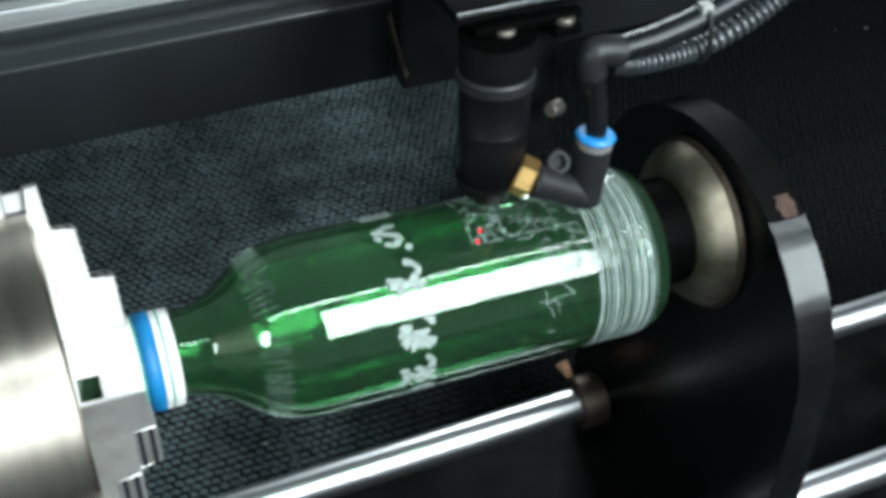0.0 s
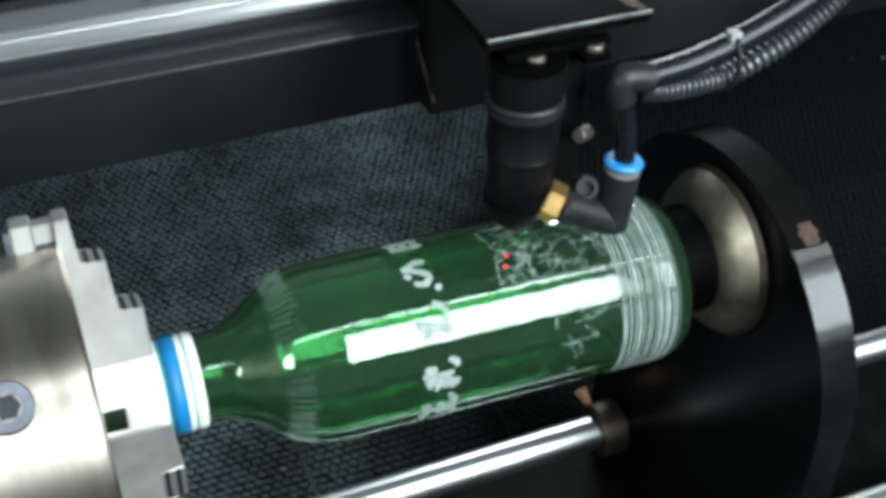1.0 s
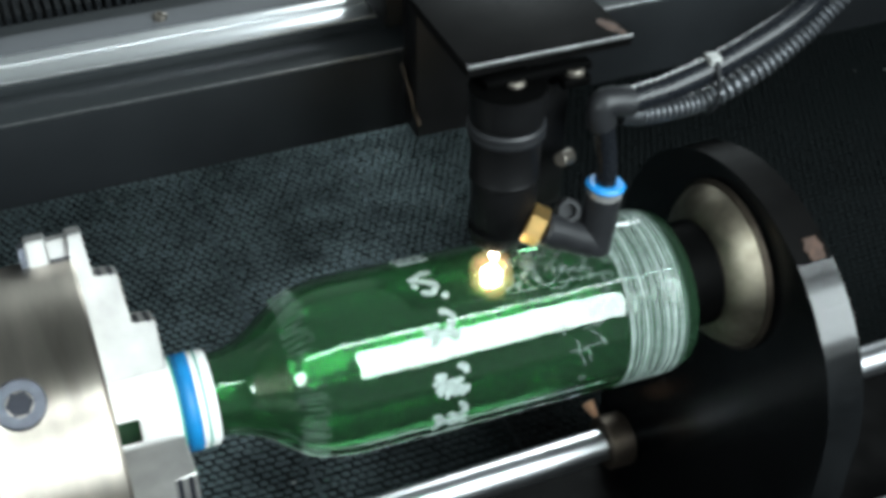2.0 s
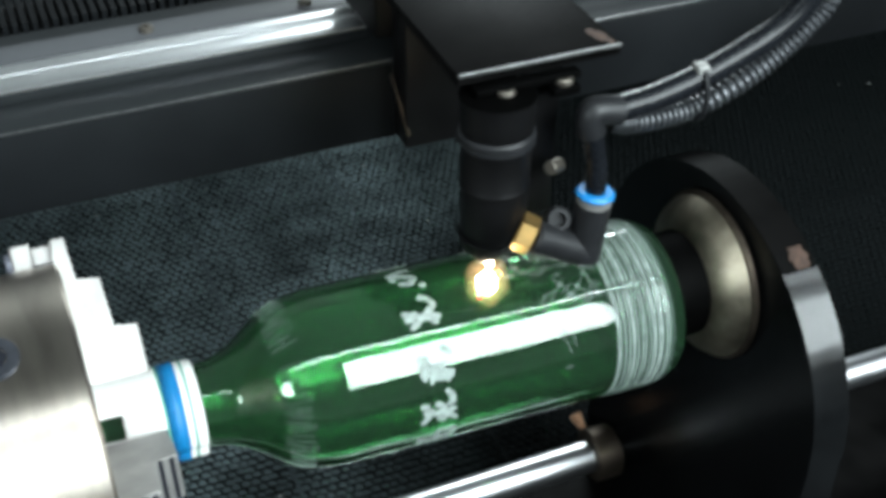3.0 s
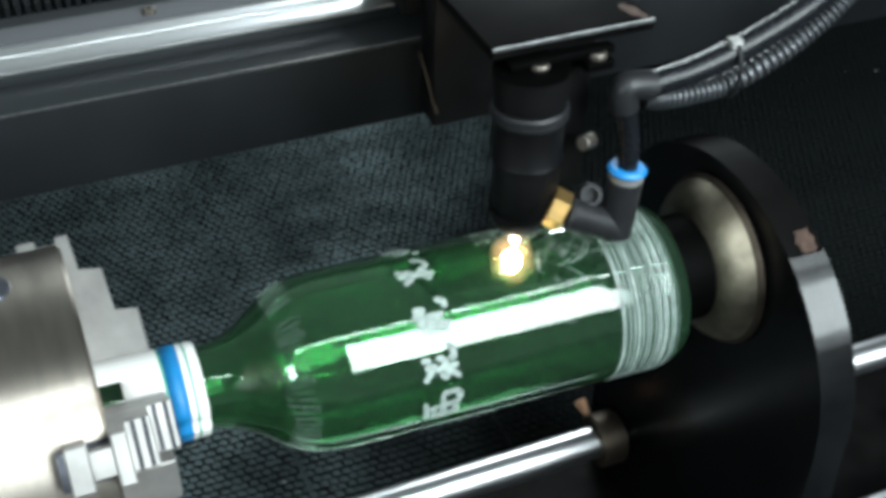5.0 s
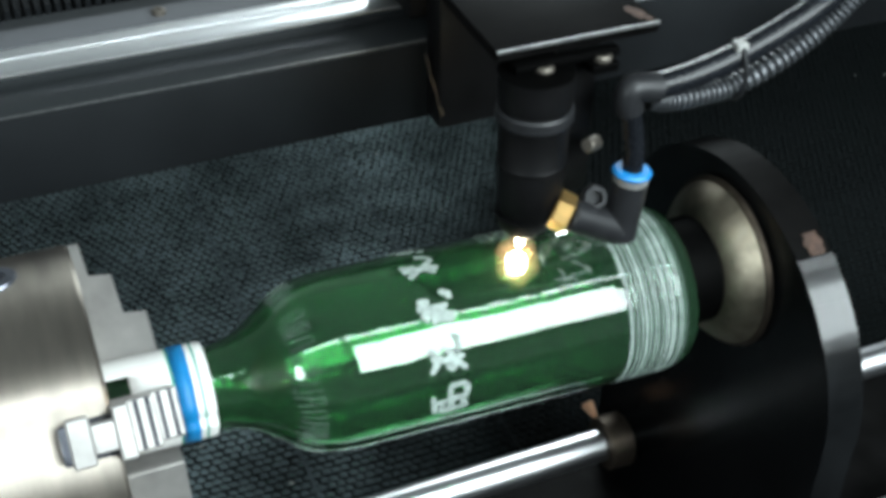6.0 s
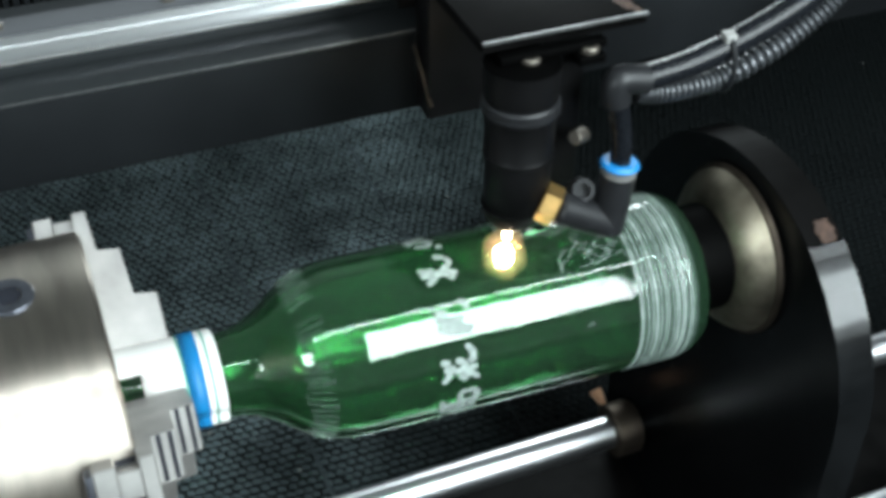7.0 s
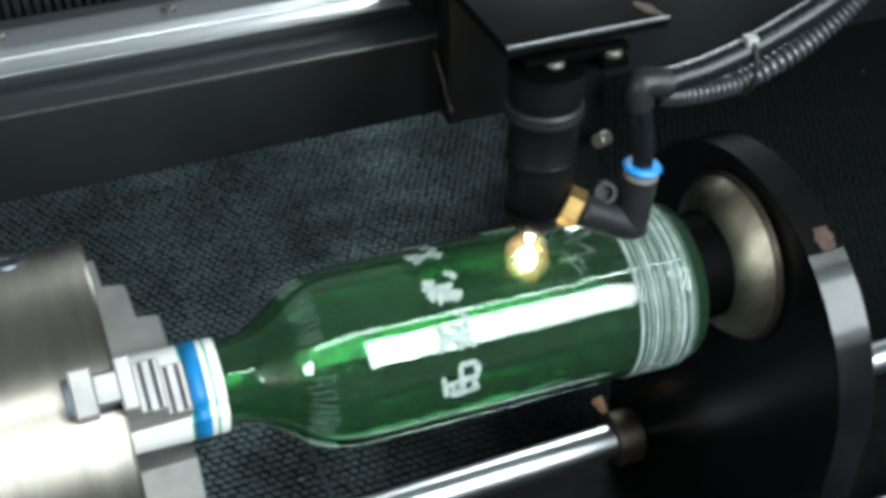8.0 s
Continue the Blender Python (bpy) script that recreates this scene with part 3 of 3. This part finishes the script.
# marks engraved round the body: plain strokes, u along the bottle, v towards the front
MARKS = {
    -78: [[(-.9, -.4), (.9, -.5)], [(-.8, .4), (.9, .4)], [(-.5, -.6), (-.6, .6)], [(0, -.7), (0, .6)], [(.5, -.8), (.6, .6)]],
    -47: [[(.55, -.85), (-.1, -.8), (-.4, -.4), (.1, -.1), (.45, .3), (.1, .7), (-.4, .55)], [(-.75, -.6), (-.45, -.35)], [(-.7, -.1), (-.45, .2)], [(.55, .95), (.85, 1.15)]],
    -15: [[(.10, -.95), (.50, -.85), (.75, -.35), (.30, .10), (-.20, .50), (-.70, .90)], [(-.95, -.15), (-.3, .15), (.4, .3), (.95, .45)],
          [(-.65, .45), (-.2, -.1)], [(.1, .1), (.7, .8)], [(-.9, .3), (-.4, .3)]],
    21: [[(.40, -1.10), (.75, -.95), (.85, -.55)], [(-.95, -.3), (-.2, -.2), (.65, -.25)], [(-.85, .15), (0, .2), (.95, .35)], [(-.55, -.5), (-.6, .6)],
         [(.0, -.4), (-.3, .85)], [(.2, -.3), (.6, .85)], [(-.2, .5), (.9, .55)], [(-.85, -.7), (-.2, -.6)]],
    50: [[(.40, -1.35), (.65, -.95), (.70, -.5), (.45, -.3)], [(-.95, -.6), (-.5, -.4)], [(-.85, -.05), (-.4, -.1), (-.6, .3), (-.9, .75)], [(-.2, -.6), (.25, -.2), (-.3, .25)],
         [(-.1, .15), (.9, .05)], [(.3, -.4), (.2, .85)], [(-.1, .55), (.5, .5)], [(.4, .2), (.95, .85)]],
    79: [[(-.90, -.45), (-.75, .90)], [(-.85, .15), (.95, -.05)], [(.0, -.9), (.85, -.95)], [(.85, -.95), (.9, -.2)], [(.0, -.9), (.05, .85)],
         [(-.55, .90), (.95, .75)], [(.65, -.1), (.75, .8)], [(-.4, .2), (-.4, .85)]],
}
for phi, strokes in MARKS.items():
    mark = None
    for line in strokes:
        pts = smooth_line([(u, v, 0) for u, v in line], 5)
        bm = ribbon(bmesh.new(), [(0.1152 + 0.0073 * p.x, phi + 11.0 * p.y) for p in pts], 0.0024, R)
        if mark is None:
            mark = part("engraved_mark", bm, FROST, bottle, "white engraved brush-like strokes")
        else:
            part("stroke", bm, FROST, mark)


def scribble(count, x0, x1, p0, p1, width, reach):
    bm = bmesh.new()
    for k in range(count):
        x, p, a = random.uniform(x0, x1), random.uniform(p0, p1), random.uniform(0, 6.28)
        pts = []
        for s in range(random.randint(6, 16)):
            pts.append((x, p))
            a += random.uniform(-0.9, 0.9)
            x = min(x1, max(x0, x + reach * math.cos(a)))
            p = min(p1, max(p0, p + math.degrees(reach * math.sin(a) / R)))
        pts = [q for q, nxt in zip(pts, pts[1:] + [(9, 9)]) if abs(q[0] - nxt[0]) + abs(q[1] - nxt[1]) > 1e-4]
        if len(pts) > 2:
            ribbon(bm, pts, width, R)
    return bm


part("engraved_scroll", scribble(62, 0.143, 0.188, -76, -26, 0.00030, 0.0013), SCRATCH, bottle, "fine engraved scrollwork lines")
part("engraved_scroll", scribble(18, 0.160, 0.186, -26, 6, 0.00030, 0.0012), SCRATCH, bottle, "fine engraved scrollwork lines")
part("engraved_scroll", scribble(6, 0.158, 0.176, 6, 42, 0.00030, 0.0012), SCRATCH, bottle, "fine engraved scrollwork lines")

cone = thing("support_cup", "tarnished steel cup with rubber pad holding the bottle base", "support cup")
part("pad", lathe([(0.2150, 0), (0.2150, 0.0196), (0.2165, 0.0212), (0.2230, 0.0218), (0.2350, 0.0218), (0.2356, 0.0208), (0.2356, 0)], 64), RUBBER, cone, "black rubber pad")
part("cup", lathe([(0.2354, 0), (0.2354, 0.0210), (0.2360, 0.0236), (0.2369, 0.0262), (0.2382, 0.0286), (0.2398, 0.0306), (0.2417, 0.0322), (0.2437, 0.0334), (0.2454, 0.0342), (0.2454, 0)], 96), TARNISH, cone)
part("rim", lathe([(0.2455, 0), (0.2455, 0.0344), (0.2457, 0.0352), (0.2463, 0.0357), (0.2470, 0.0359), (0.2478, 0.0358), (0.2485, 0.0350), (0.2485, 0)], 96), BRONZE, cone, "dull brown outer rim")

# ---- laser head ----
HX, HY = 0.1535, -0.0085
head = thing("laser_head", "black laser head with lens tube and carriage plate", "laser head")
part("carriage_plate", box(0.1405, 0.2000, -0.0055, 0.1050, 0.1160, 0.1200, bevel=0.0005), PLATE, head)
rust = bmesh.new()
for k, (x, y, r) in enumerate(((0.1960, 0.0020, 0.0030), (0.1945, 0.0055, 0.0022), (0.1975, -0.0020, 0.0018))):
    merged(rust, blob((x, y, 0.1200), r, (0.8, 1.3, 0.03), 40 + k))
part("rust_stain", rust, RUST, head, "brown rust stain")
# the highlight on the plate's front edge, laid on as a bright strip
part("edge_highlight", box(0.1406, 0.1999, -0.0059, -0.0053, 0.1193, 0.1203), WORN_GLINT, head, "thin bright strip for the front edge highlight", smooth=False)
part("carriage_block", box(0.1570, 0.2150, 0.0840, 0.0990, 0.0340, 0.1160, bevel=0.0015), BLACK, head)
part("slide_block", box(0.1500, 0.2150, 0.0990, 0.1500, 0.0790, 0.1160, bevel=0.0015), BLACK, head)
# strip added where the carriage edge reflects the spark
strip = box(-0.0007, 0.0007, -0.0005, 0.0005, -0.0135, 0.0135, bevel=0.0003)
bmesh.ops.transform(strip, matrix=pose(0.1563, 0.0880, 0.0535, -20, -9, 0), verts=strip.verts)
part("spark_glint_strip", strip, BRONZE, head, "thin metal strip for the spark's reflection")


def zlathe(prof, x=HX, y=HY, seg=48):
    bm = lathe(prof, seg, "Z")
    bmesh.ops.translate(bm, vec=(x, y, 0), verts=bm.verts)
    return bm


part("tube_mount", zlathe([(0.1000, 0), (0.1000, 0.0118), (0.1006, 0.0124), (0.1124, 0.0130), (0.1124, 0)]), BLACK, head)
part("collar", zlathe([(0.0948, 0), (0.0948, 0.0126), (0.0954, 0.0133), (0.0966, 0.0133), (0.0968, 0.0129), (0.0974, 0.0129), (0.0976, 0.0133), (0.0990, 0.0132), (0.0999, 0.0124), (0.0999, 0)]), PLASTIC, head, "knurled black locking collar")
part("lens_tube", zlathe([(0.0575, 0), (0.0575, 0.0106), (0.0587, 0.0114), (0.0770, 0.0116), (0.0776, 0.0122), (0.0790, 0.0123), (0.0796, 0.0119), (0.0947, 0.0121), (0.0947, 0)]), BLACK, head)
part("nozzle", zlathe([(0.0462, 0.0012), (0.0458, 0.0030), (0.0464, 0.0044), (0.0520, 0.0095), (0.0574, 0.0110), (0.0574, 0.0012)], HX - 0.0015), BLACK, head)
part("tube_top", zlathe([(0.1125, 0), (0.1125, 0.0128), (0.1129, 0.0126), (0.1129, 0)]), RUBBER, head)
part("bolt_lip", box(0.1450, 0.1830, -0.0104, -0.0056, 0.1130, 0.1159, bevel=0.0006), RUBBER, head)
part("screw_tab", box(0.1715, 0.1815, -0.0135, 0.0010, 0.1090, 0.1125, bevel=0.0008), RUBBER, head)
for x in (0.1556, 0.1768):
    bm = lathe([(0.1125, 0), (0.1125, 0.0034), (0.1139, 0.0034), (0.1145, 0.0028), (0.1145, 0.0013), (0.1135, 0.0013), (0.1135, 0)], 16, "Z")
    bmesh.ops.translate(bm, vec=(x, -0.0095, 0), verts=bm.verts)
    part("bolt", bm, SILVER, head)
part("side_bracket", box(0.1645, 0.1790, -0.0035, 0.0010, 0.0560, 0.1159, bevel=0.001), BLACK, head)
part("screw", rod_between((0.1710, -0.0150, 0.0830), (0.1765, -0.0120, 0.0815), 0.0026, 12, 0.0004), SILVER, head)
knob_turn = Matrix.Translation((0.1742, -0.0190, 0.0632)) @ Vector((-0.29, -0.77, 0.56)).to_track_quat("Z", "Y").to_matrix().to_4x4()
bm = lathe([(-0.010, 0.0), (-0.010, 0.0044), (-0.0008, 0.0044), (0.0, 0.0038), (0.0, 0.0025), (-0.003, 0.0023), (-0.003, 0.0)], 24, "Z")
bmesh.ops.transform(bm, matrix=knob_turn, verts=bm.verts)
part("thumb_knob", bm, PLASTIC, head, "black ring-shaped knob with a hole")

# air fitting: brass nut, elbow, release ring
part("brass_nut", rod_between((0.1592, -0.0160, 0.0612), (0.1642, -0.0195, 0.0588), 0.0072, 6, 0.0006), BRASS, head, "brass hexagon nut", smooth=False)
part("fitting_arm", rod_between((0.1635, -0.0190, 0.0592), (0.1840, -0.0205, 0.0480), 0.0060, 28, 0.001), PLASTIC, head)
part("elbow", rod_between((0.1842, -0.0200, 0.0445), (0.1866, -0.0200, 0.0690), 0.0064, 28, 0.001), PLASTIC, head)
part("steel_ring", rod_between((0.1866, -0.0200, 0.0680), (0.1868, -0.0200, 0.0706), 0.0062, 28), JAW, head, "bright steel ring")
part("release_ring", rod_between((0.1868, -0.0200, 0.0706), (0.1870, -0.0200, 0.0730), 0.0069, 32, 0.0010), BLUE, head, "blue plastic release ring")
hose = thing("air_hose", "black air hose and corrugated conduit running from the head", "hose")
part("short_hose", sweep(smooth_line([(0.1869, -0.020, 0.070), (0.1866, -0.020, 0.080), (0.1850, -0.020, 0.090), (0.1826, -0.020, 0.1000)]), 0.0037, 20), HOSE, hose)
part("corner_fitting", sweep(smooth_line([(0.1828, -0.020, 0.0975), (0.1820, -0.020, 0.1020), (0.1826, -0.020, 0.1050), (0.1852, -0.020, 0.1056), (0.1928, -0.020, 0.1040)], 6), 0.0051, 20), PLASTIC, hose)
LINE = [(0.191, -0.020, 0.1043), (0.199, -0.020, 0.1050), (0.2075, -0.020, 0.1061), (0.2223, -0.020, 0.1099), (0.2389, -0.020, 0.1162), (0.2533, -0.020, 0.1235), (0.262, -0.020, 0.132), (0.266, -0.020, 0.144), (0.266, -0.015, 0.165)]
part("long_hose", sweep(smooth_line(LINE), 0.0046, 20), HOSE, hose)
CLINE = [(0.191, -0.019, 0.0990), (0.1978, -0.020, 0.0977), (0.2111, -0.020, 0.0972), (0.2245, -0.020, 0.0985), (0.2413, -0.020, 0.1049), (0.2540, -0.020, 0.1128), (0.2640, -0.020, 0.1215), (0.2720, -0.020, 0.133), (0.2740, -0.018, 0.165)]
part("conduit", sweep(smooth_line(CLINE, 18), lambda i: 0.0038 if i % 3 < 2 else 0.0027, 16), CONDUIT, hose, "grey corrugated conduit")
bm = sweep([Vector((0.2225, -0.020 + 0.0068 * math.cos(a), 0.1045 + 0.0104 * math.sin(a))) for a in (2 * math.pi * k / 24 for k in range(25))], 0.0010, 8)
part("cable_tie", bm, PLASTIC, hose)
part("tie_head", box(0.2200, 0.2245, -0.0235, -0.019, 0.1125, 0.1160, bevel=0.0008), TIE, hose, "pale cable tie head")

# ---- spark and aiming dots ----
SX, SY = 0.1500, -0.0085
spark = thing("plasma_spark", "yellow-white plasma spark where the laser meets the glass", "spark")
part("core", blob((SX, SY, 0.0335), 0.0037, (0.95, 0.95, 1.1), 3), SPARK, spark)
# glowing blob that stands for the nozzle tip lit by the spark
part("lit_tip", blob((SX + 0.0008, SY, 0.0430), 0.0013, (1, 1, 1.6), 8), SPARK, spark)
# shells added for the lens glare that spreads round the bright core
for r in (0.0050, 0.0060, 0.0070, 0.0080, 0.0091):
    part("glare_shell", blob((SX, SY, 0.0345), r, (0.9, 0.9, 1.1), 5 + 100 * r), GLARE, spark, "glowing shells for the lens glare round the spark")
bm = bmesh.new()
for k in range(16):
    a, d = random.uniform(0, 6.28), random.uniform(0.003, 0.0058)
    merged(bm, blob((SX + d * math.cos(a), SY + 0.7 * d * math.sin(a), 0.0338 + random.uniform(-0.0005, 0.003)), random.uniform(0.0001, 0.0003), (1, 1, 1), k))
part("hot_dust", bm, SPARKLET, spark)
aim = thing("aiming_dots", "red aiming light dots on the green glass", "light dot")
for x, phi in ((0.1500, 15.0), (0.1475, 22.0)):
    bm = lathe([(-0.0001, 0), (-0.0001, 0.0006), (0.0001, 0.0006), (0.0001, 0)], 14, "Z")
    bmesh.ops.transform(bm, matrix=Matrix.Translation(on_bottle(x, phi, R + 0.0003)) @ pose(0, 0, 0, phi, 0, 0), verts=bm.verts)
    part("dot", bm, REDDOT, aim)

# dust and glass crumbs
crumbs = tagged(part("glass_crumbs", (lambda b: [merged(b, blob((random.uniform(-0.1, 0.7), random.uniform(-0.05, 0.55), BED_Z + 0.0015), random.uniform(0.0004, 0.0011), (1.4, 1, 0.6), k)) for k in range(40)] and b)(bmesh.new()), DUST),
                "pale glass crumbs scattered over the mat", "debris", kind="stuff")


# ---- what moves ----
TURN = [(0, 49), (0.5, 42), (1, 60), (1.5, 66), (2, 54), (2.2, 50), (3.3, 34.5), (3.5, 34), (4, 34), (4.5, 25.5), (4.7, 22), (5.8, 10.5), (6, 11), (6.5, 24.5), (6.75, 35), (7, 26.5), (7.25, 13), (7.5, 8.5), (8, 0)]
SLIDE = [(0, -2.3), (0.5, -7.2), (1, -0.7), (1.5, -6.8), (2, -10.5), (3.5, -5.6), (4, 1.1), (4.5, 1.8), (6, 0.2), (6.5, -0.5), (7, -9.0), (7.5, -4.1), (8, 0)]
# the bottle lies a little out of line with the chuck
LEAN = Matrix.Translation((0.09, 0.0006, 0.0009)) @ pose(0, 0, 0, 0, 1.0, -1.25) @ Matrix.Translation((-0.09, 0, 0))
DARK = [(0.0, 0.1), (1.0, 1.0), (1.3, 1.3), (1.8, 1.9), (3.8, 3.8), (4.1, 4.2), (6.2, 6.2), (6.6, 6.6)]


def motions():
    for ob in (chuck, cone):
        walk(ob, [(t, pose(0, 0, 0, a, 0, 0)) for t, a in TURN])
    for ob in (sleeve, bottle):
        walk(ob, [(t, LEAN @ pose(0, 0, 0, a, 0, 0)) for t, a in TURN])
    for ob in (head, hose, aim):
        walk(ob, [(t, pose(0.001 * d, 0, 0)) for t, d in SLIDE])

    def slide(t):
        for (t0, a), (t1, b) in zip(SLIDE, SLIDE[1:]):
            if t0 <= t <= t1:
                k = (t - t0) / (t1 - t0)
                k = k * k * (3 - 2 * k)
                return 0.001 * (a + (b - a) * k)
        return 0.0

    # the spark dies back into the nozzle while the beam is off
    times = {round(k / 15, 4): 0.0 for k in range(121)}
    for a, b in DARK:
        for t in list(times):
            if a - 0.034 <= t <= b + 0.034:
                times[t] = 0.035
    rows = [(t, pose(slide(t) + 0.1 * lift, 0, lift)) for t, lift in sorted(times.items())]
    walk(spark, rows)


motions()
